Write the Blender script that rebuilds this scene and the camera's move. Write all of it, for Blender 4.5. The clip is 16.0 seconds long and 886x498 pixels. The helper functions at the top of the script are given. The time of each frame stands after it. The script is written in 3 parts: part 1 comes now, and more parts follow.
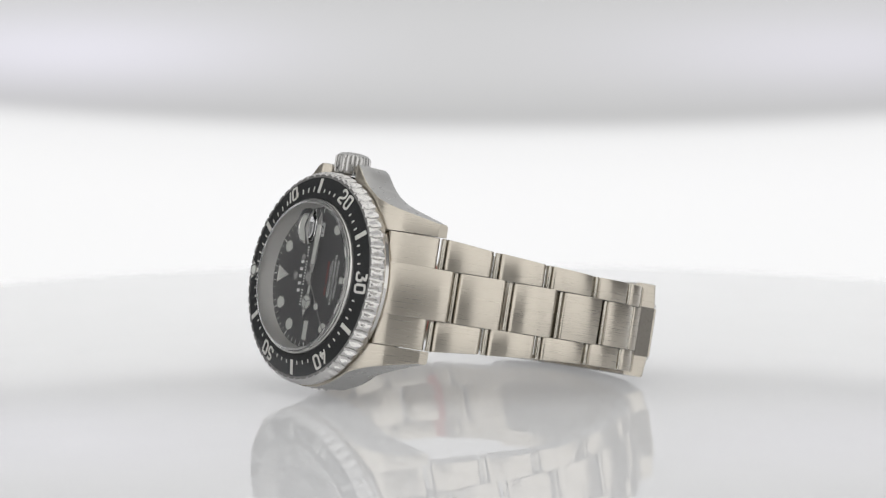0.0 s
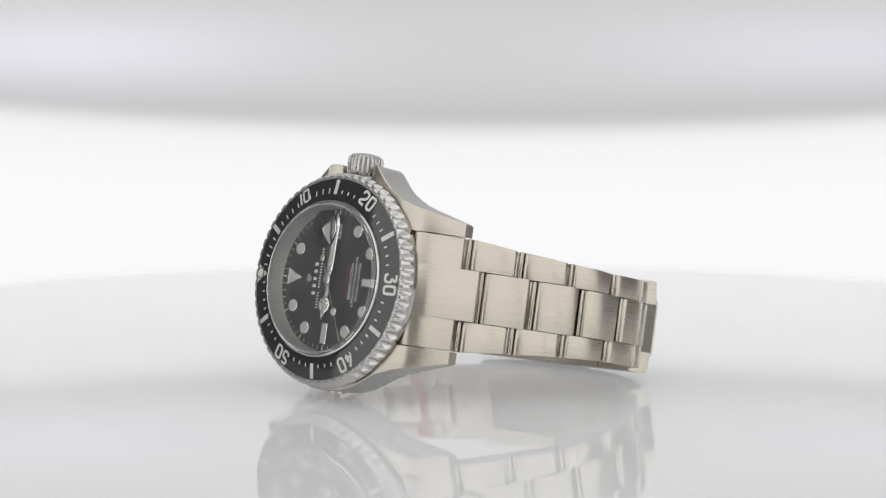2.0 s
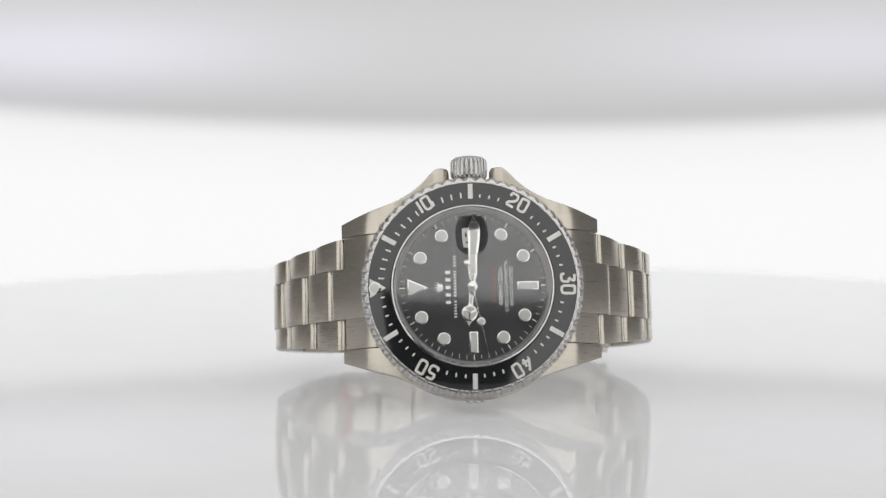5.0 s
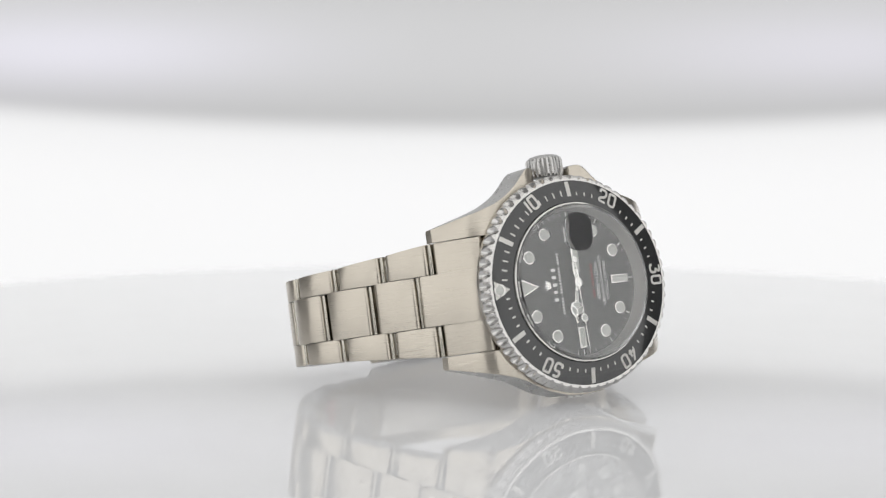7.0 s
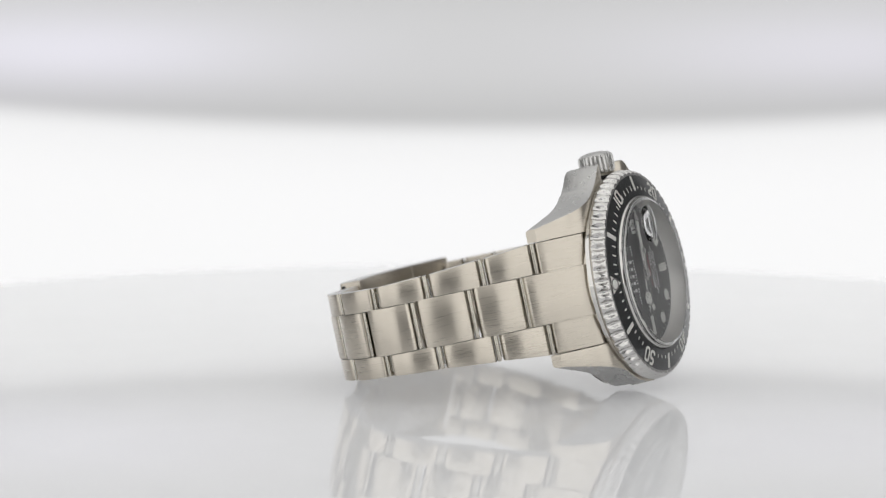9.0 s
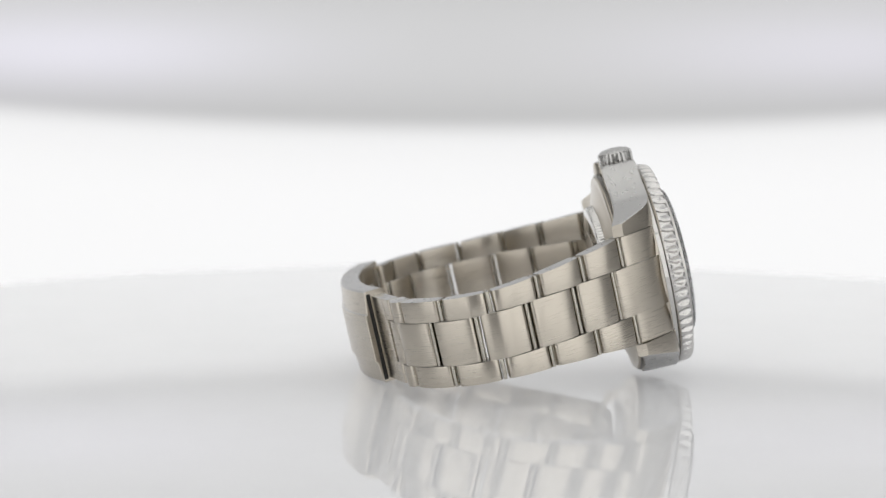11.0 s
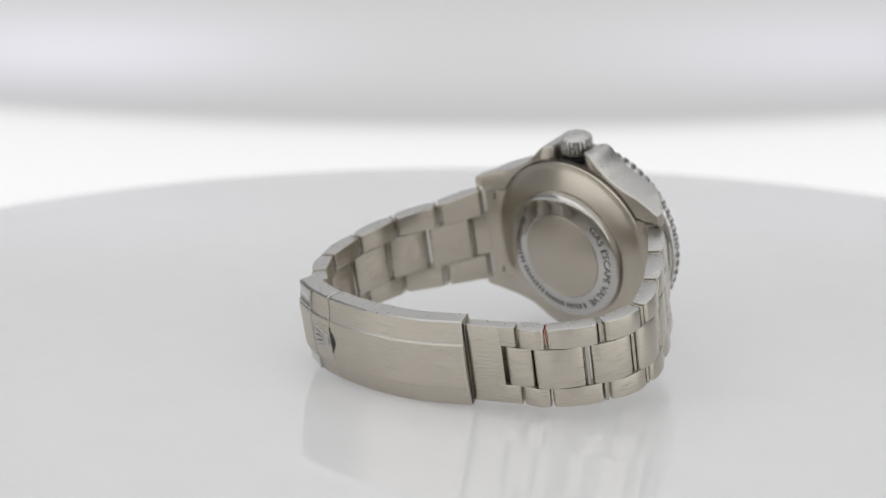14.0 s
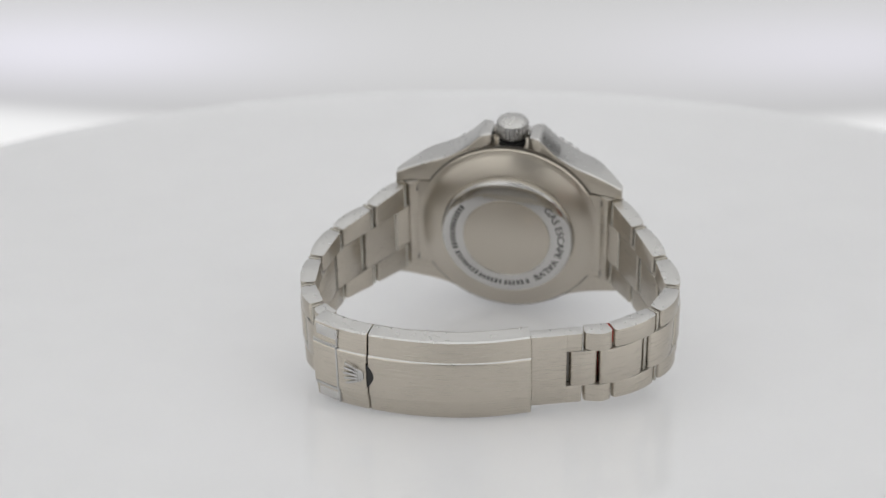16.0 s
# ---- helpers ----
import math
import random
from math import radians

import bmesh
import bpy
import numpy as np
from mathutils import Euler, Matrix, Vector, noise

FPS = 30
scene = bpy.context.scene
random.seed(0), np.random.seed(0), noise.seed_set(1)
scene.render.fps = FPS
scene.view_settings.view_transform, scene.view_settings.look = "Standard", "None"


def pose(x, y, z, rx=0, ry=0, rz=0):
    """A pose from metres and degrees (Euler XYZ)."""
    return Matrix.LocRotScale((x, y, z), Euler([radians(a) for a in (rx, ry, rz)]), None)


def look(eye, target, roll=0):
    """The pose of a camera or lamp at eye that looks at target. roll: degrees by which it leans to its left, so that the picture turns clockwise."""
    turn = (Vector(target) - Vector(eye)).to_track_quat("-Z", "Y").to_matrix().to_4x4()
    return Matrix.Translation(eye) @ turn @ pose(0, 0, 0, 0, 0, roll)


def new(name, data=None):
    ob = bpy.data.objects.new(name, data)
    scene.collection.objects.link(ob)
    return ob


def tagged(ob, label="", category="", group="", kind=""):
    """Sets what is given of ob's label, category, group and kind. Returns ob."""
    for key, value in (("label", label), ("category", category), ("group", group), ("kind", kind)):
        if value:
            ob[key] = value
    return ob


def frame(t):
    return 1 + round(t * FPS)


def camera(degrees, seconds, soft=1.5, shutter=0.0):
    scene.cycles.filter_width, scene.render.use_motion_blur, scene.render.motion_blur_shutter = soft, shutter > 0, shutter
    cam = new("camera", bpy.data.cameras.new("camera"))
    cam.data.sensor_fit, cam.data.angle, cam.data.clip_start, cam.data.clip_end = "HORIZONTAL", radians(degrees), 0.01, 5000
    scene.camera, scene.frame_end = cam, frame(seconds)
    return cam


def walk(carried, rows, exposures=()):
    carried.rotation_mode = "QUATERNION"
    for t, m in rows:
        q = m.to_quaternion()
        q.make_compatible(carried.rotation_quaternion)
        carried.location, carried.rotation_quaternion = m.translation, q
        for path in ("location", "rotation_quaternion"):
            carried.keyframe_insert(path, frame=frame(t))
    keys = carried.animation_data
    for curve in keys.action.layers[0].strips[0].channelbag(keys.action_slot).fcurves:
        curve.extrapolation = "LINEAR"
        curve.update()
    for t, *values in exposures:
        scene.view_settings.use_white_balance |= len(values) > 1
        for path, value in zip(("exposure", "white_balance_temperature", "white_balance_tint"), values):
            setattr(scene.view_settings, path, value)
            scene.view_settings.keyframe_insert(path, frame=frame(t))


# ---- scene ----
# ---------------------------------------------------------------- camera
cam = camera(25.2, 16.0, soft=1.2)
# a macro lens stopped well down, focused on the near half of the watch
cam.data.dof.use_dof, cam.data.dof.focus_distance, cam.data.dof.aperture_fstop = True, 0.392, 16.0
EYE = pose(-0.00503, -0.41773, 0.07091, 90 - 6.145, 0, 0)
walk(cam, [(0.0, EYE), (16.0, EYE)])
scene.view_settings.exposure = 0.0

# turn and tilt of the turntable, every half second, in degrees
TURN = [-51.48, -51.48, -51.23, -49.83, -43.58, -36.53, -29.13, -21.81, -14.38, -6.9, 0.63, 8.21, 15.84, 23.53, 31.31, 39.1,
        46.9, 54.59, 62.23, 69.83, 77.41, 84.98, 92.55, 100.14, 107.75, 115.37, 123.06, 130.79, 138.57, 146.29, 153.93, 161.48, 168.99]
TILT = [0.0] * 22 + [0.0, 0.26, 1.28, 2.98, 4.96, 6.88, 8.7, 10.55, 12.35, 14.0, 15.6]
# sideways drift of the tipping platform, in millimetres
DRIFT = [0.0] * 17 + [0.1, 0.3, 0.7, 1.1, 1.55, 2.0, 2.5, 3.05, 3.55, 4.0, 4.3, 4.5, 4.55, 4.55, 4.5, 4.45]
PIVOT = Vector((0, 0.0035, 0.0204))
REST = pose(0.00021, -0.04139, 0.0233) @ Matrix.Rotation(radians(-12.56), 4, "X") @ Matrix.Rotation(radians(-1.324), 4, "Y")


def table_pose(turn, tilt, drift):
    return Matrix.Translation((drift * 0.001, 0, 0)) @ Matrix.Translation(PIVOT) @ Matrix.Rotation(radians(tilt), 4, "X") @ Matrix.Translation(-PIVOT) @ Matrix.Rotation(radians(turn), 4, "Z")


# ---------------------------------------------------------------- world and lamps
world = bpy.data.worlds.new("world")
scene.world = world
world.use_nodes = True
world.node_tree.nodes["Background"].inputs[0].default_value = (0.9, 0.95, 1, 1)
world.node_tree.nodes["Background"].inputs[1].default_value = 0.05


def area_lamp(name, eye, target, sx, sy, watts, colour=(1, 1, 1)):
    data = bpy.data.lights.new(name, "AREA")
    data.shape, data.size, data.size_y, data.energy, data.color = "RECTANGLE", sx, sy, watts, colour
    ob = new(name, data)
    ob.matrix_world = look(eye, target)
    return tagged(ob, "flat white LED panel of the photo booth", "lamp")


area_lamp("roof_lamp", (0, -0.10, 0.43), (0, -0.10, 0), 0.82, 0.68, 0.78, (1, 0.995, 0.985))
# three front panels leave a dark opening round the camera
area_lamp("front_lamp", (0, -0.452, 0.290), (0, 0, 0.290), 0.81, 0.28, 0.67, (1, 0.995, 0.985))
area_lamp("front_lamp", (-0.2675, -0.452, 0.025), (-0.2675, 0, 0.025), 0.275, 0.25, 0.205, (1, 0.995, 0.985))
area_lamp("front_lamp", (0.2375, -0.452, 0.025), (0.2375, 0, 0.025), 0.315, 0.25, 0.235, (1, 0.995, 0.985))
area_lamp("side_lamp", (-0.412, -0.265, 0.16), (0, -0.265, 0.16), 0.37, 0.46, 0.50, (1, 0.995, 0.985))
area_lamp("side_lamp", (0.412, -0.275, 0.16), (0, -0.275, 0.16), 0.35, 0.46, 0.47, (1, 0.995, 0.985))


# ---------------------------------------------------------------- materials
def material(name, colour, rough=0.5, metal=0.0, spread=0.0, grain=None, relief=0.0, rough_spread=0.0, emission=0.0,
             clear=0.0, ior=1.5, through_light=0.0, aniso=0.0, coat=0.0, brush_axis=None):
    """A surface with colour and gloss that vary at two scales. grain: how finely it varies along x, y, z, per metre."""
    m = bpy.data.materials.new(name)
    m.use_nodes = True
    n, l = m.node_tree.nodes, m.node_tree.links
    b = n["Principled BSDF"]
    b.inputs["Base Color"].default_value = (*colour, 1)
    b.inputs["Roughness"].default_value = rough
    b.inputs["Metallic"].default_value = metal
    b.inputs["IOR"].default_value = ior
    b.inputs["Transmission Weight"].default_value = through_light
    b.inputs["Anisotropic"].default_value = aniso
    if brush_axis:
        # brushed along circles about that axis of the object
        tan = n.new("ShaderNodeTangent")
        tan.direction_type, tan.axis = "RADIAL", brush_axis
        l.new(tan.outputs[0], b.inputs["Tangent"])
        b.inputs["Anisotropic Rotation"].default_value = 0.25
    b.inputs["Coat Weight"].default_value = coat
    b.inputs["Coat Roughness"].default_value = 0.03
    if emission:
        b.inputs["Emission Color"].default_value = (*colour, 1)
        b.inputs["Emission Strength"].default_value = emission
    if grain:
        co = n.new("ShaderNodeTexCoord")
        mp = n.new("ShaderNodeMapping")
        mp.inputs["Scale"].default_value = grain
        l.new(co.outputs["Object"], mp.inputs[0])
        fine = n.new("ShaderNodeTexNoise")
        fine.inputs["Scale"].default_value, fine.inputs["Detail"].default_value = 1.0, 3
        l.new(mp.outputs[0], fine.inputs[0])
        big = n.new("ShaderNodeTexNoise")
        big.inputs["Scale"].default_value, big.inputs["Detail"].default_value = 60.0, 2
        l.new(co.outputs["Object"], big.inputs[0])
        mix = n.new("ShaderNodeMath")
        mix.operation = "MULTIPLY_ADD"
        mix.inputs[1].default_value = 0.8
        l.new(fine.outputs[0], mix.inputs[0])
        part_big = n.new("ShaderNodeMath")
        part_big.operation = "MULTIPLY"
        part_big.inputs[1].default_value = 0.2
        l.new(big.outputs[0], part_big.inputs[0])
        l.new(part_big.outputs[0], mix.inputs[2])
        if spread:
            ramp = n.new("ShaderNodeMapRange")
            ramp.inputs["From Min"].default_value, ramp.inputs["From Max"].default_value = 0.3, 0.7
            ramp.inputs["To Min"].default_value, ramp.inputs["To Max"].default_value = 1 - spread, 1 + spread
            l.new(mix.outputs[0], ramp.inputs[0])
            tint = n.new("ShaderNodeVectorMath")
            tint.operation = "SCALE"
            tint.inputs[0].default_value = colour
            l.new(ramp.outputs[0], tint.inputs["Scale"])
            l.new(tint.outputs[0], b.inputs["Base Color"])
        if rough_spread:
            rr = n.new("ShaderNodeMapRange")
            rr.inputs["From Min"].default_value, rr.inputs["From Max"].default_value = 0.3, 0.7
            rr.inputs["To Min"].default_value, rr.inputs["To Max"].default_value = rough - rough_spread, rough + rough_spread
            l.new(mix.outputs[0], rr.inputs[0])
            l.new(rr.outputs[0], b.inputs["Roughness"])
        if relief:
            bump = n.new("ShaderNodeBump")
            bump.inputs["Strength"].default_value, bump.inputs["Distance"].default_value = relief, 0.00004
            l.new(fine.outputs[0], bump.inputs["Height"])
            l.new(bump.outputs[0], b.inputs["Normal"])
    return m


STEEL = (0.565, 0.52, 0.45)
brushed = material("brushed_steel", STEEL, 0.28, 1, 0.015, (150, 150, 14000), 0.009, 0.012, aniso=0.75, brush_axis="Z")
satin_round = material("satin_steel", STEEL, 0.30, 1, 0.02, (9000, 9000, 9000), 0.01, 0.02, aniso=0.7, brush_axis="Y")
polished = material("polished_steel", (0.60, 0.59, 0.57), 0.07, 1, 0.02, (2500, 2500, 2500), 0.0, 0.03)
soft_polish = material("soft_polished_steel", (0.54, 0.535, 0.525), 0.28, 1, 0.012, (900, 900, 900), 0.0, 0.012)
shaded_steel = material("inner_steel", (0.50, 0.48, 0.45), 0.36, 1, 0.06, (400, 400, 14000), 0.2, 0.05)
ceramic = material("black_ceramic", (0.012, 0.013, 0.014), 0.07, 0, 0.1, (3000, 3000, 3000), 0, 0.02, ior=1.75)
dial_black = material("dial_black", (0.023, 0.023, 0.024), 0.38, 0, 0.12, (12000, 12000, 12000), 0.05, 0.05)
numeral_paint = material("platinum_fill", (0.62, 0.61, 0.58), 0.45, 0.3, 0.06, (20000, 20000, 20000), 0.2, 0.05)
print_white = material("white_print", (0.80, 0.80, 0.79), 0.5, 0, 0.04, (9000, 9000, 9000))
print_red = material("red_print", (0.22, 0.02, 0.02), 0.5, 0, 0.05, (9000, 9000, 9000))
print_black = material("black_print", (0.02, 0.02, 0.02), 0.5, 0, 0.05, (9000, 9000, 9000))
lume = material("lume", (0.55, 0.56, 0.53), 0.6, 0, 0.05, (15000, 15000, 15000), 0.1)
white_gold = material("white_gold", (0.80, 0.79, 0.77), 0.12, 1, 0.02, (4000, 4000, 4000))
bezel_steel = material("bezel_steel", (0.62, 0.61, 0.595), 0.22, 1, 0.015, (900, 900, 900), 0.0, 0.012)
hinge_steel = material("hinge_steel", (0.50, 0.475, 0.42), 0.2, 1, 0.03, (2500, 2500, 2500), 0.0, 0.03)
# darkened steel: the shade of recesses is put into its colour
recess_shade = material("recess_shade", (0.16, 0.15, 0.135), 0.3, 1, 0.08, (2500, 2500, 2500), 0.0, 0.04)
rehaut_steel = material("rehaut_steel", (0.62, 0.61, 0.59), 0.42, 1, 0.03, (4000, 4000, 4000), 0.0, 0.03)
sapphire = material("sapphire", (1, 1, 1), 0.0, 0, ior=1.68, through_light=1.0)
lens_glass = material("coated_lens", (1, 1, 1), 0.0, 0, ior=1.55, through_light=1.0)
# its coating takes away nearly all glare
lens_glass.node_tree.nodes["Principled BSDF"].inputs["Specular Tint"].default_value = (0.04, 0.04, 0.05, 1)
# near-black that puts the shade of holes and hollows into the colour
dark_gap = material("dark_gap", (0.03, 0.03, 0.03), 0.5, 0.4, 0.1, (4000, 4000, 4000))
red_plastic = material("red_plastic", (0.45, 0.06, 0.04), 0.35, 0, 0.08, (4000, 4000, 4000))
acrylic = material("white_acrylic", (0.56, 0.563, 0.573), 0.012, 0, 0.012, (60, 60, 60), 0, 0.004, ior=1.5)
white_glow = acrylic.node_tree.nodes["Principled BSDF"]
# opal sheet, with a faint glow added to lift the shade under the watch
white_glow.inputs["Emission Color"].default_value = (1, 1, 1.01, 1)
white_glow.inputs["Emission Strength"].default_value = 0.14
white_glow.inputs["Subsurface Weight"].default_value = 0.9
white_glow.inputs["Subsurface Scale"].default_value = 0.02
white_glow.inputs["Subsurface Radius"].default_value = (1, 1, 1)
wall_white = material("white_wall", (0.80, 0.80, 0.79), 0.55, 0, 0.02, (50, 50, 50), 0.05)
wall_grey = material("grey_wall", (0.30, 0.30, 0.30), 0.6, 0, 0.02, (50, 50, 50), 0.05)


def painted_glow_sheet():
    """A diffuser with its light painted into emission: bright low down, dimmer above, two soft pools."""
    m = bpy.data.materials.new("painted_glow_sheet")
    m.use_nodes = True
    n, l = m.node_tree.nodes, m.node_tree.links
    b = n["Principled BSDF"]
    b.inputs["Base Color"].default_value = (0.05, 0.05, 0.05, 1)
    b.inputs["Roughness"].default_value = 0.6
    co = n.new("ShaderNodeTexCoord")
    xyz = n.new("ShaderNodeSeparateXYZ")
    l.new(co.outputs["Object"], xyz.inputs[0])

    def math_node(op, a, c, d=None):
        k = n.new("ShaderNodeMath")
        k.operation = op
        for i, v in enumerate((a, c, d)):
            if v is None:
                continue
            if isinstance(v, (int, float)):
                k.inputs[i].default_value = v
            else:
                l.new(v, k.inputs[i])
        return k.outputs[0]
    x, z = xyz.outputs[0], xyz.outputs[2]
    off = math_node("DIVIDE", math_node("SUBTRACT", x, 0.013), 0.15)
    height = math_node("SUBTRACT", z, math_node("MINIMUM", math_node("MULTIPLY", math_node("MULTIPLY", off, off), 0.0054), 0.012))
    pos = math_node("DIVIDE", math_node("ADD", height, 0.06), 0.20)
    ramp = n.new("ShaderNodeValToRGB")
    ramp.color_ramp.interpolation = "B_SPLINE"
    # painted brightness against height in millimetres
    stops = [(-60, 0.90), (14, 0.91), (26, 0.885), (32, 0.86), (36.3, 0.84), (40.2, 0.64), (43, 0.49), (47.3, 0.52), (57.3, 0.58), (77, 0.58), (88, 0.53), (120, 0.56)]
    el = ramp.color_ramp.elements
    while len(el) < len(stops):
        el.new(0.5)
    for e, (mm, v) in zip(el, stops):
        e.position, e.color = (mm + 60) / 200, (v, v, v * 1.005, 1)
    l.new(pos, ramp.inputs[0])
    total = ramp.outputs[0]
    # two soft pools of light painted into the emission left and right
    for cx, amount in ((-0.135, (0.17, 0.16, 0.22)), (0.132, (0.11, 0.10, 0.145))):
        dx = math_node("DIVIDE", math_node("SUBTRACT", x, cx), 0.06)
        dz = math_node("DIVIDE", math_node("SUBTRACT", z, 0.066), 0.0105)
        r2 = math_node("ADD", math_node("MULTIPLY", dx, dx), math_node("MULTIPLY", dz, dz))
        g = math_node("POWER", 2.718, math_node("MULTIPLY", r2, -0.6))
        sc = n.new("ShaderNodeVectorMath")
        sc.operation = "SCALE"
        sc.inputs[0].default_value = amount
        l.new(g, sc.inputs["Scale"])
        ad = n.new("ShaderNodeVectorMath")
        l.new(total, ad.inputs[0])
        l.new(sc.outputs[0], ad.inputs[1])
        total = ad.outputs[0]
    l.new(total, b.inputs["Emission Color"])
    # painted fall-off of the glow toward both ends
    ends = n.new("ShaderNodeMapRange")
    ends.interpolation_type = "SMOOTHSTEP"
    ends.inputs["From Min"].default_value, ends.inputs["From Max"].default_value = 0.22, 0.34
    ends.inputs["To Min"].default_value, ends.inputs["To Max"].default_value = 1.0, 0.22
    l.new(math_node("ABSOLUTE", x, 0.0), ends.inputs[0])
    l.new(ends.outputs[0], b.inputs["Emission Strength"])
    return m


panel_glow = painted_glow_sheet()
opening_black = material("opening_black", (0.02, 0.02, 0.02), 0.5, 0, 0.1, (800, 800, 800), 0.1)

MM = 0.001
LOOP = Vector((0, 38, 0))
ORIGINS = {}


# ---------------------------------------------------------------- mesh helpers (millimetres)
def part(name, bm, mat, parent=None, label="", smooth=True, angle=35):
    """Links a bmesh, in millimetres, as one mesh object under a thing or a part."""
    bmesh.ops.recalc_face_normals(bm, faces=bm.faces)
    # brushed pieces take the middle of the bracelet's loop as their origin
    off = LOOP if mat is brushed else Vector((0, 0, 0))
    for v in bm.verts:
        v.co = (v.co - off) * MM
    lim = radians(angle)
    for f in bm.faces:
        f.smooth = smooth
    for e in bm.edges:
        e.smooth = not (len(e.link_faces) == 2 and e.calc_face_angle(0) > lim)
    me = bpy.data.meshes.new(name)
    bm.to_mesh(me)
    bm.free()
    me.materials.append(mat)
    ob = new(name, me)
    ob.parent = parent
    ob.location = (off - ORIGINS.get(parent, Vector((0, 0, 0)))) * MM
    ORIGINS[ob] = off
    if label:
        ob["label"] = label
    return ob


def at(r, minute, y=0.0):
    """A point of the dial side: radius, minute round the dial, depth behind the bezel's face."""
    a = 2 * math.pi * minute / 60
    return Vector((-r * math.cos(a), y, r * math.sin(a)))


def revolve(profile, n=128, wave=None, closed=False):
    """Turns (radius, depth) about the dial's axis. wave(angle, k): added to the radius of profile point k."""
    bm = bmesh.new()
    rings = []
    for i in range(n):
        a = 2 * math.pi * i / n
        ring = []
        for k, (r, y) in enumerate(profile):
            rr = r + (wave(a, k) if wave else 0)
            ring.append(bm.verts.new((-rr * math.cos(a), y, rr * math.sin(a))))
        rings.append(ring)
    m = len(profile)
    for i in range(n):
        a, b = rings[i], rings[(i + 1) % n]
        for k in range(m if closed else m - 1):
            bm.faces.new((a[k], a[(k + 1) % m], b[(k + 1) % m], b[k]))
    if not closed:
        for k in (0, m - 1):
            if profile[k][0] > 0.01:
                bm.faces.new([r[k] for r in rings])
    bmesh.ops.remove_doubles(bm, verts=bm.verts, dist=1e-4)
    return bm


def prism(points, lo, hi, frame_of, bevel=0.0):
    """A flat outline (u, v) raised from lo to hi; frame_of(u, v, h) gives the place."""
    bm = bmesh.new()
    a = [bm.verts.new(frame_of(u, v, lo)) for u, v in points]
    b = [bm.verts.new(frame_of(u, v, hi)) for u, v in points]
    bm.faces.new(a)
    bm.faces.new(b)
    for i in range(len(points)):
        j = (i + 1) % len(points)
        bm.faces.new((a[i], a[j], b[j], b[i]))
    if bevel:
        bmesh.ops.recalc_face_normals(bm, faces=bm.faces)
        bmesh.ops.bevel(bm, geom=list(bm.edges), offset=bevel, segments=2, affect="EDGES", profile=0.6)
    return bm


def disc_points(r, n=28):
    return [(r * math.cos(2 * math.pi * i / n), r * math.sin(2 * math.pi * i / n)) for i in range(n)]


def radial_frame(r, minute, y, slope=0.0):
    """Local frame on the dial side: v outward, u clockwise, h toward the viewer. slope: depth gained per mm outward."""
    a = 2 * math.pi * minute / 60
    out = Vector((-math.cos(a), 0, math.sin(a)))
    clock = Vector((math.sin(a), 0, math.cos(a)))
    base = out * r + Vector((0, y, 0))

    def put(u, v, h):
        return base + clock * u + out * v + Vector((0, v * slope - h, 0))
    return put


def rounded(points, r, n=5):
    """A run of points whose corners are rounded by r."""
    out = [Vector(points[0])]
    for a, b, c in zip(points, points[1:], points[2:]):
        a, b, c = Vector(a), Vector(b), Vector(c)
        d0, d1 = (a - b), (c - b)
        k = min(r, d0.length * 0.48, d1.length * 0.48)
        p, q = b + d0.normalized() * k, b + d1.normalized() * k
        for i in range(n + 1):
            t = i / n
            out.append(p * (1 - t) ** 2 + b * 2 * t * (1 - t) + q * t * t)
    out.append(Vector(points[-1]))
    return out


# strokes of the engraved figures, each in a box one wide and one high
FIGURES = {
    "0": ([[(0.5, 1), (0, 1), (0, 0), (1, 0), (1, 1), (0.5, 1)]], 0.36),
    "1": ([[(0.5, 0), (0.5, 1)]], 0.1),
    "2": ([[(0, 0.72), (0, 1), (1, 1), (1, 0.52), (0, 0.22), (0, 0), (1, 0)]], 0.3),
    "3": ([[(0.02, 1), (1, 1), (0.5, 0.57), (1, 0.57), (1, 0), (0, 0), (0, 0.24)]], 0.26),
    "4": ([[(0.68, 1), (0.04, 0.22)], [(0, 0.26), (1.1, 0.26)], [(0.76, 0.62), (0.76, 0)]], 0.02),
    "5": ([[(0.95, 1), (0.1, 1), (0.04, 0.55), (1, 0.6), (1, 0), (0, 0), (0, 0.24)]], 0.24),
}


def figures(text, height, wide, line, step, put, thick=0.03):
    """Figures as flat strokes of even width, centred."""
    bm = bmesh.new()
    for k, ch in enumerate(text):
        runs, soft = FIGURES[ch]
        x0 = (k - (len(text) - 1) / 2) * step - wide / 2
        w, h = wide - line, height - line
        for layer, run in enumerate(runs):
            pts = rounded([(x0 + line / 2 + x * w, -h / 2 + y * h) for x, y in run], soft * h)
            left, right = [], []
            for i, p in enumerate(pts):
                d0 = (p - pts[i - 1]) if i else (pts[1] - p)
                d1 = (pts[i + 1] - p) if i + 1 < len(pts) else d0
                if d0.length < 1e-6 or d1.length < 1e-6:
                    d0 = d1 = d0 if d0.length > d1.length else d1
                d = (d0.normalized() + d1.normalized()).normalized()
                nn = Vector((-d.y, d.x)) * (line / 2) / max(0.55, d.dot(d1.normalized()))
                left.append(p + nn)
                right.append(p - nn)
            for a, b, c, d in zip(left, left[1:], right[1:], right):
                f = [[bm.verts.new(put(q.x, q.y, z)) for q in (a, b, c, d)] for z in (0.0, thick + 0.006 * layer)]
                bm.faces.new(f[1])
                for i in range(4):
                    bm.faces.new((f[0][i], f[0][(i + 1) % 4], f[1][(i + 1) % 4], f[1][i]))
    return bm


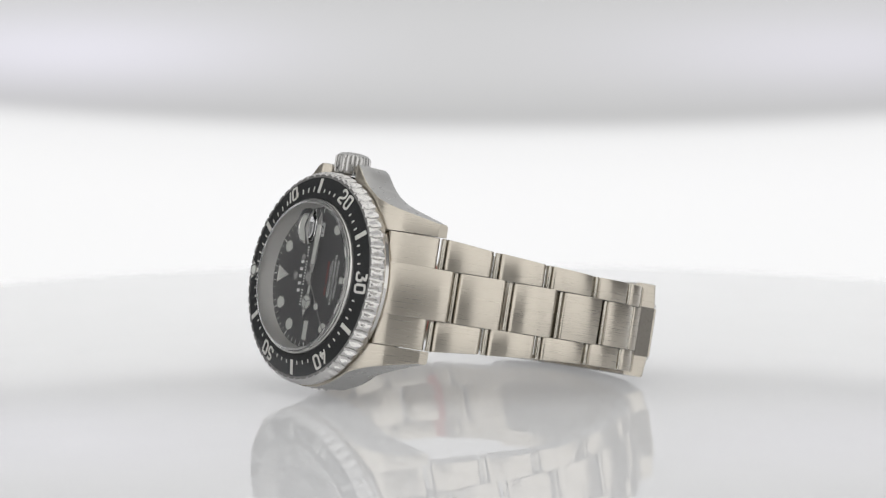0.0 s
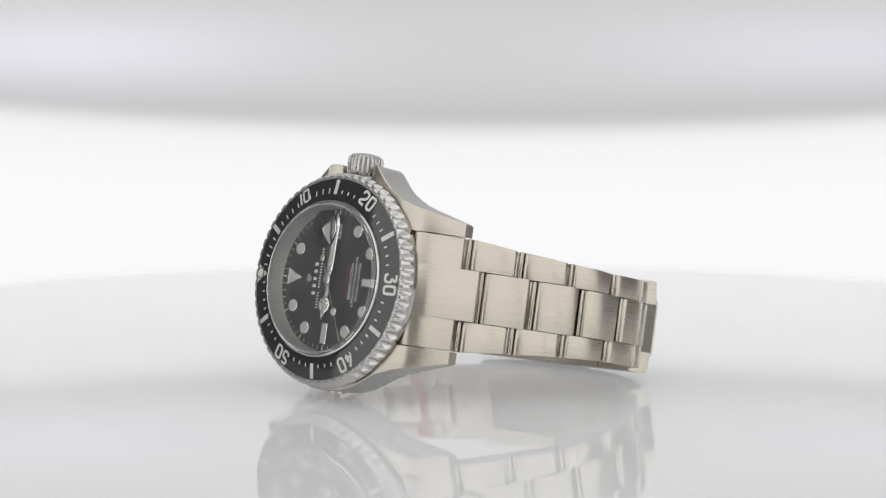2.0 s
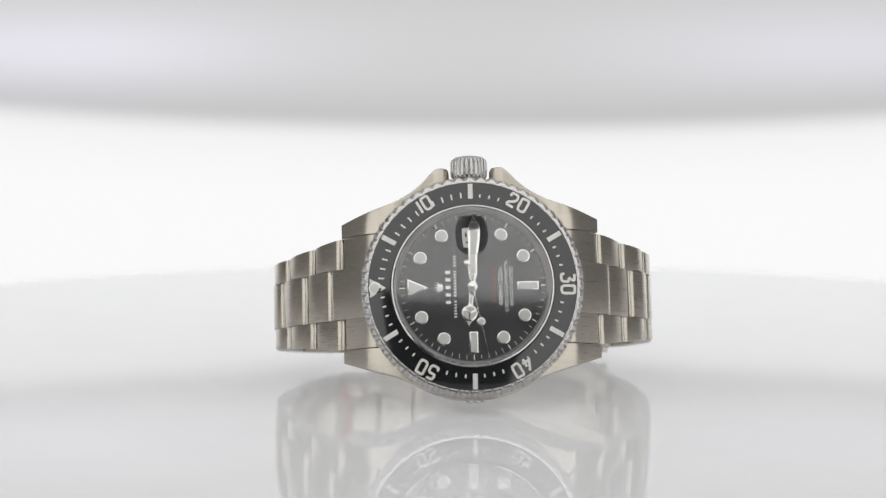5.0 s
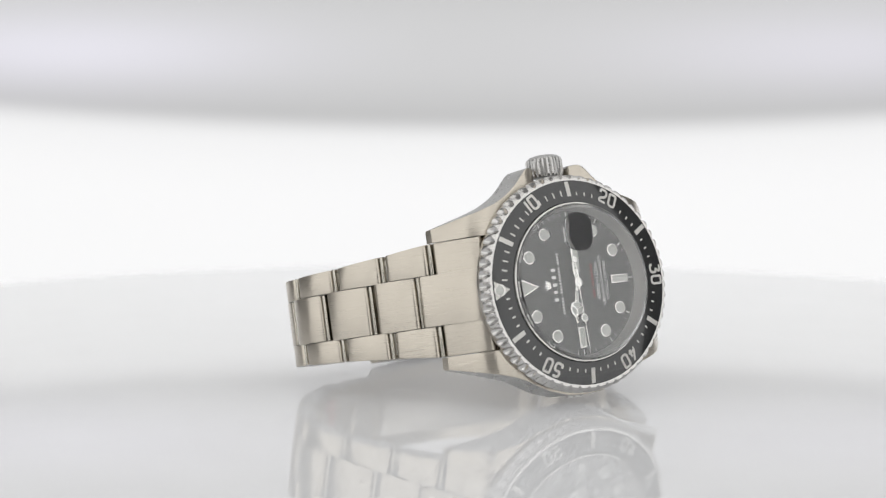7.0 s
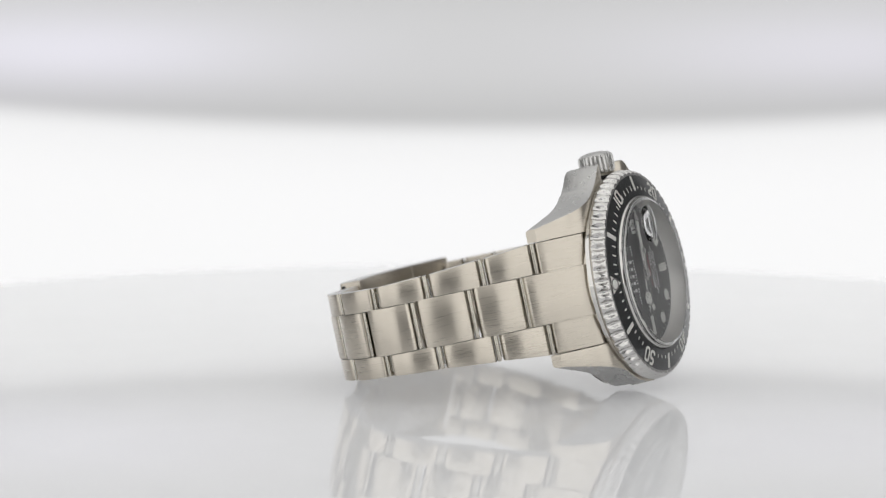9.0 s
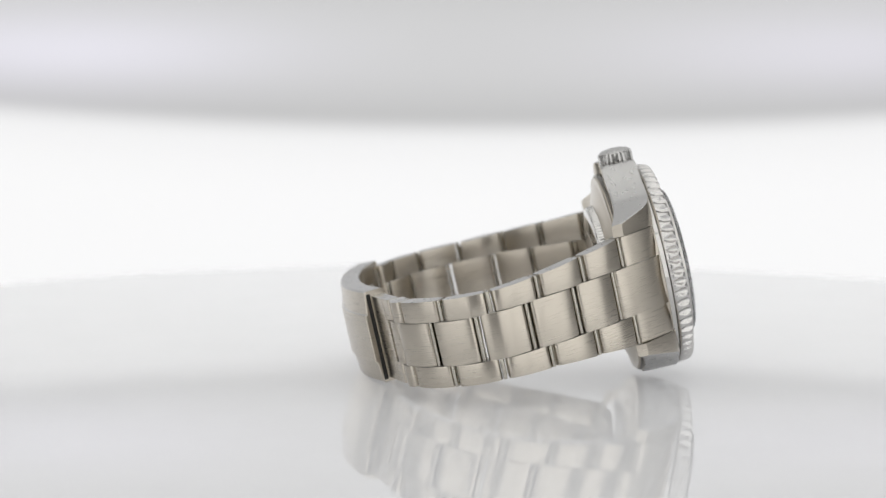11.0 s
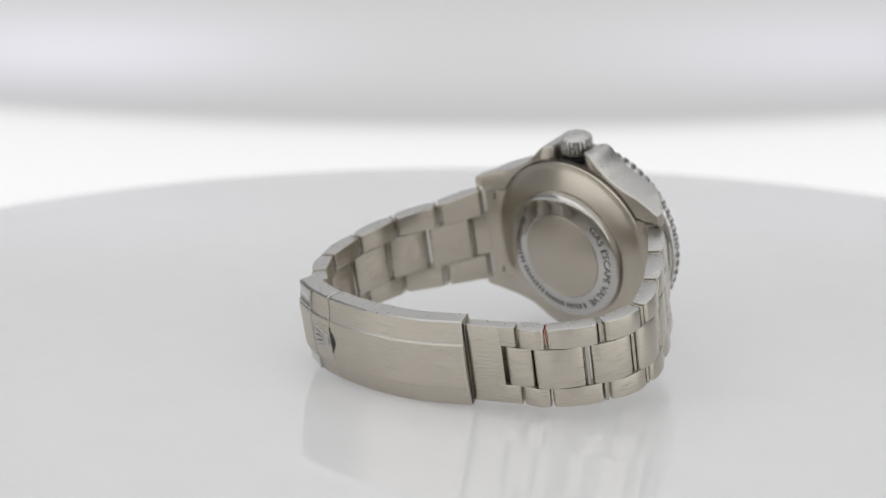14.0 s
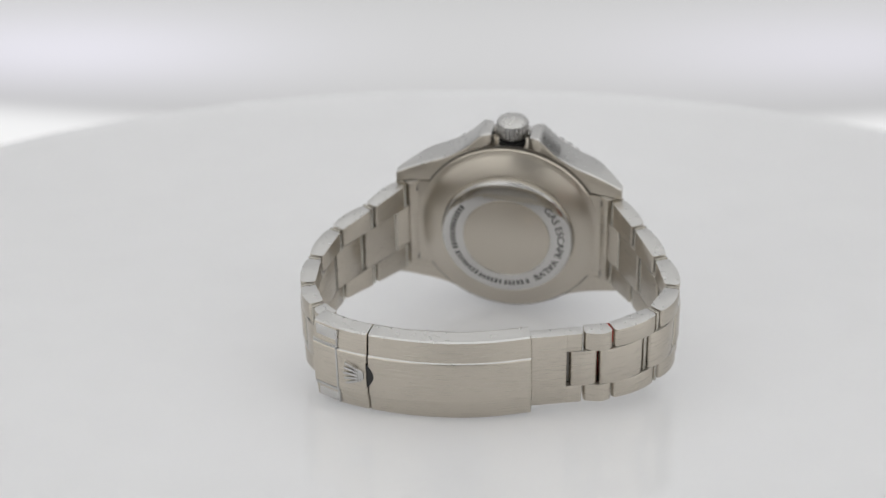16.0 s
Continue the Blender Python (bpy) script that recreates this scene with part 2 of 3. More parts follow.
def lettering(text, size, width, put, thick=0.02, bold=0.0):
    """Letters of the built-in font, scaled to a width, laid out by put(u, v, h)."""
    cu = bpy.data.curves.new("text", "FONT")
    cu.body, cu.align_x, cu.align_y, cu.size, cu.offset = text, "CENTER", "CENTER", size, bold
    cu.resolution_u = 3
    ob = new("text", cu)
    dg = bpy.context.evaluated_depsgraph_get()
    me = bpy.data.meshes.new_from_object(ob.evaluated_get(dg))
    bm = bmesh.new()
    bm.from_mesh(me)
    bpy.data.objects.remove(ob)
    bpy.data.meshes.remove(me)
    xs = [v.co.x for v in bm.verts]
    ys = [v.co.y for v in bm.verts]
    cx, cy, k = (min(xs) + max(xs)) / 2, (min(ys) + max(ys)) / 2, (width / (max(xs) - min(xs)) if width else 1)
    hs = size / max(1e-6, (max(ys) - min(ys)))
    ext = bmesh.ops.extrude_face_region(bm, geom=list(bm.faces))
    top = {v for v in ext["geom"] if isinstance(v, bmesh.types.BMVert)}
    for v in bm.verts:
        v.co = put((v.co.x - cx) * k, (v.co.y - cy) * hs, thick if v in top else 0.0)
    return bm


# ---------------------------------------------------------------- the booth
def quad_slab(name, lo, hi, mat, label, bevel=2.0, category="wall"):
    bm = bmesh.new()
    bmesh.ops.create_cube(bm, size=1)
    for v in bm.verts:
        v.co = Vector([(a + b) / 2 + c * (b - a) for a, b, c in zip(lo, hi, v.co)])
    if bevel:
        bmesh.ops.bevel(bm, geom=list(bm.edges), offset=bevel, segments=2, affect="EDGES", profile=0.5)
    return tagged(part(name, bm, mat), label, category, kind="structure")


def booth():
    quad_slab("floor", (-420, -460, -140), (420, 560, -120), wall_white, "white floor of the photo booth under the turntable", category="floor")
    quad_slab("ceiling", (-420, -460, 440), (420, 560, 460), wall_white, "white roof of the photo booth", category="ceiling")
    # unseen side and front walls, grey so that the steel reflects dark bands
    quad_slab("wall_west", (-440, -460, -118), (-420, 560, 438), wall_grey, "unseen grey side wall that darkens what the steel reflects")
    quad_slab("wall_east", (420, -460, -118), (440, 560, 438), wall_grey, "unseen grey side wall that darkens what the steel reflects")
    quad_slab("wall_north", (-418, 540, -118), (418, 560, 438), wall_white, "white rear wall of the photo booth")
    quad_slab("wall_south", (-418, -480, -118), (418, -460, 438), wall_grey, "unseen grey front wall behind the camera that darkens the steel's reflections")
    # no lamp behind it: the sheet's glow and its gradient are painted in
    quad_slab("backdrop", (-418, 252, -118), (418, 262, 436), panel_glow, "white diffuser sheet with its glow painted in, dimmer at the top", category="backdrop")
    # the fixed stand on which the turntable tips
    bm = bmesh.new()
    bmesh.ops.create_cone(bm, cap_ends=True, segments=48, radius1=70, radius2=34, depth=58)
    bmesh.ops.translate(bm, verts=bm.verts, vec=(0, 0, -91))
    tagged(part("pedestal", bm, wall_white), "white conical stand under the turntable", "stand", kind="structure")
    # an unseen black slab in place of the dark opening for the camera's lens
    quad_slab("lens_opening", (-129, -459, -98), (76, -453, 146), opening_black, "unseen black panel in place of the dark opening round the lens", category="opening")


def turntable():
    """A glossy white disc on a short column; the disc's top is the origin's plane."""
    ob = new("turntable")
    tagged(ob, "round glossy white acrylic turntable that mirrors the watch", "turntable")
    R = 205
    prof = [(0.0, 0.0), (R - 1.2, 0.0), (R - 0.4, 0.3), (R, 1.2), (R, 6.0), (R - 0.5, 7.0), (R - 1.5, 7.4), (0.0, 7.4)]
    bm = bmesh.new()
    n = 192
    rings = [[bm.verts.new((r * math.cos(2 * math.pi * i / n), r * math.sin(2 * math.pi * i / n), -0.88 - d)) for r, d in prof[1:-1]] for i in range(n)]
    for i in range(n):
        a, b = rings[i], rings[(i + 1) % n]
        for k in range(len(a) - 1):
            bm.faces.new((a[k], a[k + 1], b[k + 1], b[k]))
    bm.faces.new([r[0] for r in rings])
    bm.faces.new([r[-1] for r in rings])
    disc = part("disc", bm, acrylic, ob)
    for f in disc.data.polygons:
        f.use_smooth = abs(f.normal.z) < 0.99
    bm = bmesh.new()
    bmesh.ops.create_cone(bm, cap_ends=True, segments=48, radius1=26, radius2=26, depth=52)
    bmesh.ops.translate(bm, verts=bm.verts, vec=(0, 0, -8.3 - 26))
    part("column", bm, polished, ob, "steel column")
    return ob


# ---------------------------------------------------------------- the watch
def loft(stations):
    """Skins closed rings of equal count."""
    bm = bmesh.new()
    rings = [[bm.verts.new(p) for p in s] for s in stations]
    m = len(rings[0])
    for a, b in zip(rings, rings[1:]):
        for k in range(m):
            bm.faces.new((a[k], a[(k + 1) % m], b[(k + 1) % m], b[k]))
    bm.faces.new(rings[0])
    bm.faces.new(rings[-1])
    return bm


def lerp(table, x):
    return float(np.interp(x, [a for a, _ in table], [b for _, b in table]))


GUARD = [(0, 19.6), (3.85, 19.6), (4.0, 23.0), (4.4, 23.45), (5.4, 23.55), (6.3, 23.45), (6.9, 23.1), (7.5, 22.55), (8.2, 21.8), (9.0, 20.95), (9.8, 20.2), (10.6, 19.55), (11.5, 18.9), (12.5, 18.3), (13.7, 17.65), (15, 17.0), (18, 16.0), (21, 15.1), (23.5, 14.3), (25.3, 13.7)]
PLAIN = [(0, 21.8), (4, 21.5), (8, 20.3), (11, 18.8), (13, 17.7), (15, 16.9), (18, 16.0), (21, 15.1), (23.5, 14.3), (25.3, 13.7)]
TOP = [(0, 3.7), (14, 3.7), (17, 4.0), (19, 4.7), (20.5, 5.8), (22.5, 8.0), (24.6, 10.5), (25.3, 11.4)]
UNDER = [(0, 11.2), (12, 11.2), (18, 11.6), (22, 12.5), (24.5, 13.3), (25.3, 13.5)]


def watch_case(watch):
    xs = sorted({round(s * x, 3) for s in (-1, 1) for x in [0, 1.5, 3.0, 3.8, 3.85, 3.92, 4.0, 4.2, 4.4, 5.4, 5.9, 6.3, 6.6, 6.9, 7.2, 7.5, 7.85, 8.2, 8.6, 9.0, 9.4, 9.8, 10.2, 10.6, 11.05, 11.5, 12, 12.5, 13.1, 13.7, 14.3, 15, 16, 17.5, 17.52, 18.5, 20, 21, 22, 22.8, 23.6, 24.3, 24.9, 25.3]})
    both = bmesh.new()
    for sign, table in ((1, GUARD), (-1, PLAIN)):
        stations = []
        for x in xs:
            ax = abs(x)
            zo, yt, yb = lerp(table, ax), lerp(TOP, ax), lerp(UNDER, ax)
            if sign > 0 and 3.9 < ax < 7.4:
                # the guard's end is round as seen from the crown
                turn_in = 2.4 * (1 - math.sqrt(max(0.0, 1 - ((7.4 - ax) / 3.5) ** 2)))
                yt, yb = yt + turn_in, yb - 0.8 * turn_in
            zi = 0.0 if ax < 17.51 else 11.15
            c = 0.34
            stations.append([(x, yt, sign * zi), (x, yt, sign * (zo - c)), (x, yt + 0.3 * c, sign * (zo - 0.27 * c)), (x, yt + c, sign * zo),
                             (x, yb - 0.45, sign * (zo - 0.1)), (x, yb - 0.1, sign * (zo - 0.3)), (x, yb, sign * (zo - 0.6)), (x, yb, sign * zi)])
        half = loft(stations)
        me = bpy.data.meshes.new("half")
        half.to_mesh(me)
        half.free()
        both.from_mesh(me)
        bpy.data.meshes.remove(me)
    case = part("case", both, brushed, watch, "steel case with brushed lugs and polished flanks", angle=24)
    case.data.materials.append(soft_polish)
    for f in case.data.polygons:
        if abs(f.normal.z) > 0.4 and abs(f.center.z) > 0.012:
            f.material_index = 1
    # ring between the case and the bezel
    part("bezel_seat", revolve([(19.5, 3.4), (20.7, 3.4), (20.9, 3.6), (20.9, 4.4), (19.5, 4.4)], 128, closed=True), polished, case)
    part("mid_ring", revolve([(17.0, 4.3), (20.3, 4.3), (20.3, 7.0), (19.4, 11.1), (17.0, 11.1)], 128, closed=True), brushed, case)
    # relief valve in the flank opposite the crown
    bm = revolve([(0.0, 0), (1.5, 0), (1.7, 0.15), (1.7, 0.6), (0, 0.6)], 32)
    bmesh.ops.rotate(bm, verts=bm.verts, matrix=Matrix.Rotation(radians(-90), 3, "X"))
    bmesh.ops.translate(bm, verts=bm.verts, vec=(0, 7.5, -21.4))
    part("relief_valve", bm, soft_polish, case, "small round steel valve")
    return case


def caseback(watch):
    back = part("caseback", revolve([(20.9, 10.9), (20.9, 12.0), (20.7, 12.25), (19.5, 12.35), (19.2, 12.5), (15.5, 13.8), (15.1, 13.85), (14.9, 13.6), (0.0, 13.4)], 160), satin_round, watch,
                "brushed steel case back")

    def flute(a, k):
        return -0.25 * (0.5 + 0.5 * math.cos(a * 120)) if k in (1, 2) else 0
    part("fluted_ring", revolve([(14.2, 13.0), (14.95, 13.0), (14.95, 14.9), (14.75, 15.2), (14.2, 15.25)], 480, flute), polished, back, "finely fluted steel ring")
    part("engraved_ring", revolve([(14.6, 15.2), (14.5, 15.4), (14.25, 15.52), (12.2, 15.8), (10.2, 16.03), (10.0, 16.05), (9.85, 15.95), (0.0, 15.95)], 160), polished, back, "mirror-polished ring with black lettering")
    part("centre_disc", revolve([(9.8, 15.9), (9.8, 16.08), (9.6, 16.14), (0.0, 16.16)], 128), satin_round, back, "matt steel centre")

    def put_round(r, middle):
        # middle: clockwise angle from the top as seen from behind, in degrees
        def put(u, v, h):
            a = radians(middle) + u / r
            q = r + v
            depth = lerp([(10.2, 16.03), (12.2, 15.8), (14.25, 15.52)], q)
            return Vector((-q * math.sin(a), depth + h + 0.03, q * math.cos(a)))
        return put
    # no cut here: a dark ring gives the groove's shade
    part("groove", revolve([(20.8, 11.0), (21.25, 11.0), (21.25, 11.75), (20.8, 11.75)], 128, closed=True), recess_shade, back, "dark ring for the shade of a groove round the case back")
    r = 12.3
    part("engraving", lettering("GAS ESCAPE VALVE", 1.55, 22.0, put_round(r, 97), 0.03, 0.0), print_black, back)
    # small unreadable words round the rest of the ring, each mark a short upright bar
    for middle, count in ((158, 1), (173, 5), (199, 6), (231, 8), (262, 5), (291, 8)):
        for i in range(count):
            u0 = (i - count / 2) * 0.95
            pts = [(u0, -0.62), (u0 + 0.5, -0.62), (u0 + 0.5, 0.62), (u0, 0.62)]
            part("engraved_mark", prism(pts, 0, 0.03, put_round(r, middle)), print_black, back)
    return back


def bezel(watch):
    # an oval pocket for every minute, cut into the flank between flat lands
    rows = [(15.5, 1.2, 0, 0), (20.05, 0.30, 0, 0), (20.6, 0.34, 0.30, 0.34), (20.95, 0.6, 0.52, 0.62), (21.15, 1.0, 0.74, 0.76), (21.3, 1.4, 0.84, 0.80), (21.4, 1.85, 0.80, 0.76),
            (21.45, 2.3, 0.62, 0.62), (21.45, 2.7, 0.34, 0.40), (21.4, 3.0, 0.08, 0.2), (21.2, 3.3, 0, 0), (20.9, 3.38, 0, 0), (15.5, 3.38, 0, 0)]

    def pockets(a, k):
        deep, wide = rows[k][2:]
        w = abs(((a / (2 * math.pi) * 60) % 1.0) - 0.5) / 0.5
        return -deep * (1 - (w / wide) ** 2) if wide and w < wide else 0.0
    ring = part("bezel", revolve([(r, y) for r, y, _, _ in rows], 1200, pockets, closed=True), bezel_steel, watch, "notched steel rotating bezel", angle=32)
    slope = 0.17
    y0 = -slope * 18.3
    part("insert", revolve([(15.7, y0 + slope * 15.7 + 0.25), (15.75, y0 + slope * 15.75), (15.9, y0 + slope * 15.9 - 0.02), (20.0, y0 + slope * 20.0 - 0.02),
                            (20.1, y0 + slope * 20.1 + 0.08), (20.1, 0.9), (15.7, 0.9)], 192, closed=True), ceramic, ring, "glossy black ceramic insert")
    for number, minute in (("10", 10), ("20", 20), ("30", 30), ("40", 40), ("50", 50)):
        put = radial_frame(18.25, minute, y0 + slope * 18.25 - 0.03, slope)
        part("numeral", figures(number, 3.05, 1.95, 0.5, 1.6 if number == "10" else 2.25, put), numeral_paint, ring)
    bar = [(-0.46, -1.48), (0.46, -1.48), (0.46, 1.48), (-0.46, 1.48)]
    for minute in (5, 15, 25, 35, 45, 55):
        part("five_minute_bar", prism(bar, 0, 0.03, radial_frame(18.3, minute, y0 + slope * 18.3 - 0.03, slope)), numeral_paint, ring)
    for minute in range(60):
        if minute % 5 == 0:
            continue
        long = 0.55 if minute < 15 else 0.36
        tick = [(-0.15, -long), (0.15, -long), (0.15, long), (-0.15, long)]
        rr = 17.0 + long
        part("minute_tick", prism(tick, 0, 0.03, radial_frame(rr, minute, y0 + slope * rr - 0.03, slope)), numeral_paint, ring)
    tri = [(-1.85, 1.35), (0, -1.75), (1.85, 1.35)]
    part("zero_triangle", prism(tri, 0, 0.03, radial_frame(18.35, 0, y0 + slope * 18.35 - 0.03, slope)), numeral_paint, ring)
    bm = bmesh.new()
    bmesh.ops.create_uvsphere(bm, u_segments=24, v_segments=12, radius=0.95)
    bmesh.ops.scale(bm, verts=bm.verts, vec=(1, 0.45, 1))
    bmesh.ops.translate(bm, verts=bm.verts, vec=at(18.7, 0, y0 + slope * 18.7 - 0.05))
    part("lume_pip", bm, lume, ring, "round lume pearl")
    collar = [(math.cos(2 * math.pi * i / 32), math.sin(2 * math.pi * i / 32)) for i in range(32)]
    put = radial_frame(18.7, 0, y0 + slope * 18.7, slope)
    part("pip_collar", prism([(1.22 * a, 1.22 * b) for a, b in collar], 0, 0.16, put, 0.05), polished, ring, "steel collar of the pearl")
    return ring


DIAL = 2.1


def flat(x, z, lift=0.0):
    """Layout frame of the dial's print: u toward three, v toward twelve, centred toward six by x."""
    def put(u, v, h):
        return Vector((x - v, DIAL - 0.012 - lift - h, z + u))
    return put


def rect(w, h):
    return [(-w / 2, -h / 2), (w / 2, -h / 2), (w / 2, h / 2), (-w / 2, h / 2)]


def dial(watch):
    plate = part("dial", revolve([(0.0, DIAL), (14.3, DIAL), (14.3, DIAL + 0.4), (0.0, DIAL + 0.4)], 128), dial_black, watch, "black dial with white print")
    part("rehaut", revolve([(14.15, DIAL + 0.1), (14.2, DIAL), (15.1, 0.0), (15.3, -0.85), (15.32, DIAL + 0.3)], 160, closed=True), rehaut_steel, watch, "engraved steel inner ring")
    for minute in range(60):
        w, l = (0.2, 1.0) if minute % 5 == 0 else (0.1, 0.8)
        part("minute_mark", prism(rect(w, l), 0, 0.015, radial_frame(13.6, minute, DIAL - 0.012)), print_white, plate)
    for minute in (5, 10, 20, 25, 35, 40, 50, 55):
        put = radial_frame(11.45, minute, DIAL)
        dot = part("hour_marker", prism(disc_points(1.28), 0, 0.22, put, 0.05), white_gold, plate)
        part("lume_fill", prism(disc_points(1.06), 0.2, 0.25, put), lume, dot)
    for minute in (30, 45):
        put = radial_frame(10.7, minute, DIAL)
        dot = part("hour_marker", prism(rect(1.65, 4.1), 0, 0.22, put, 0.05), white_gold, plate)
        part("lume_fill", prism(rect(1.22, 3.65), 0.2, 0.25, put), lume, dot)
    put = radial_frame(10.6, 0, DIAL)
    dot = part("hour_marker", prism([(-1.8, 1.9), (0, -2.15), (1.8, 1.9)], 0, 0.22, put, 0.05), white_gold, plate)
    part("lume_fill", prism([(-1.38, 1.6), (0, -1.5), (1.38, 1.6)], 0.2, 0.25, put), lume, dot)
    # plain shapes for the maker's emblem and name
    fan = [(-0.5, -0.85), (0.5, -0.85), (0.75, -0.3), (1.1, 0.55), (0.55, -0.1), (0.5, 0.8), (0.2, -0.05), (0.0, 0.9), (-0.2, -0.05), (-0.5, 0.8), (-0.55, -0.1), (-1.1, 0.55), (-0.75, -0.3)]
    part("emblem", prism(fan, 0, 0.1, flat(-6.55, 0)), white_gold, plate, "small fan-shaped metal emblem")
    for z in (-2.9, -1.45, 0.0, 1.45, 2.9):
        part("name_bar", prism(rect(0.62, 0.95), 0, 0.02, flat(-4.7, z)), print_white, plate)
    for z0, count in ((-6.0, 6), (-1.9, 9), (3.9, 4)):
        for q in range(count):
            part("word_bar", prism(rect(0.28, 0.5), 0, 0.02, flat(-3.35, z0 + 0.3 + 0.58 * q)), print_white, plate)
    for z0, count in ((-3.3, 3), (-1.1, 8)):
        for q in range(count):
            part("word_bar", prism(rect(0.4, 0.5), 0, 0.02, flat(4.3, z0 + 0.3 + 0.58 * q)), print_red, plate)
    part("dial_text", lettering("4000ft=1220m", 0.85, 7.4, flat(5.4, 0), 0.02), print_white, plate)
    part("dial_text", lettering("SUPERLATIVE CHRONOMETER", 0.66, 9.9, flat(6.5, 0), 0.02), print_white, plate)
    part("dial_text", lettering("OFFICIALLY CERTIFIED", 0.66, 7.6, flat(7.5, 0), 0.02), print_white, plate)
    # date window
    date = part("date_plate", prism(rect(2.9, 2.1), 0, 0.02, flat(0, 9.7, 0.0)), print_white, plate, "white date plate")
    part("date_number", lettering("15", 1.35, 1.6, flat(0, 9.7, 0.025), 0.01, 0.0), print_black, date)
    return plate


def pointer_frame(y):
    def put(u, v, h):
        return Vector((-v, y - h, u))
    return put


def turned(ob, minute):
    ob.matrix_basis = Matrix.Rotation(2 * math.pi * minute / 60, 4, "Y")
    return ob


def watch_pointers(watch):
    # each pointer is drawn pointing at twelve, then turned about the dial's axis
    y = DIAL - 0.45
    hour = part("hour_pointer", prism([(-0.45, -1.2), (0.45, -1.2), (0.45, 3.6), (1.35, 4.2), (1.62, 5.1), (1.3, 6.0), (0.62, 6.6), (0, 8.2), (-0.62, 6.6), (-1.3, 6.0), (-1.62, 5.1), (-1.35, 4.2), (-0.45, 3.6)],
                                      0, 0.16, pointer_frame(y), 0.04), white_gold, watch, "white gold hour pointer with a three-part round")
    for k in range(3):
        a0 = radians(90 + 120 * k)
        wedge = [(0.16 * math.cos(a0 + radians(60)), 5.1 + 0.16 * math.sin(a0 + radians(60)))] + \
                [(1.22 * math.cos(a0 + radians(8 + 104 * i / 8)), 5.1 + 1.22 * math.sin(a0 + radians(8 + 104 * i / 8))) for i in range(9)]
        part("lume_fill", prism(wedge, 0.15, 0.19, pointer_frame(y)), lume, hour)
    part("lume_fill", prism([(-0.38, 6.75), (0.38, 6.75), (0, 7.7)], 0.15, 0.19, pointer_frame(y)), lume, hour)
    part("lume_fill", prism(rect(0.5, 2.2), 0.15, 0.19, lambda u, v, h: pointer_frame(y)(u, v + 2.3, h)), lume, hour)
    turned(hour, 46.2)
    y -= 0.4
    minute = part("minute_pointer", prism([(-0.5, -1.6), (0.5, -1.6), (0.5, 1.2), (0.85, 2.2), (0.85, 11.2), (0, 13.4), (-0.85, 11.2), (-0.85, 2.2), (-0.5, 1.2)], 0, 0.16, pointer_frame(y), 0.04),
                  white_gold, watch, "white gold baton minute pointer")
    part("lume_fill", prism([(-0.5, 2.6), (0.5, 2.6), (0.5, 10.6), (-0.5, 10.6)], 0.15, 0.19, pointer_frame(y)), lume, minute)
    turned(minute, 15.35)
    y -= 0.4
    second = part("second_pointer", prism([(-0.09, -4.6), (0.09, -4.6), (0.07, 13.2), (-0.07, 13.2)], 0, 0.1, pointer_frame(y)), white_gold, watch, "thin white gold second pointer with a lume dot")
    dot = part("counterweight", prism([(a, b - 4.6) for a, b in disc_points(0.62, 20)], 0, 0.14, pointer_frame(y), 0.03), white_gold, second)
    ring = part("dot_collar", prism([(a, b + 7.0) for a, b in disc_points(0.82, 24)], 0, 0.14, pointer_frame(y), 0.03), white_gold, second)
    part("lume_fill", prism([(a, b + 7.0) for a, b in disc_points(0.58, 20)], 0.13, 0.17, pointer_frame(y)), lume, ring)
    part("hub", prism(disc_points(0.95, 28), -0.1, 0.2, pointer_frame(y), 0.05), white_gold, second)
    turned(second, 39.1)
    return second


def lens_outline(a, b, n=96):
    """A rounded oblong about the lens's middle: x and z offsets."""
    out = []
    for i in range(n):
        t = 2 * math.pi * i / n
        c, q = math.cos(t), math.sin(t)
        out.append((a * math.copysign(abs(c) ** (2 / 2.7), c), b * math.copysign(abs(q) ** (2 / 2.7), q)))
    return out


LENS = 9.7


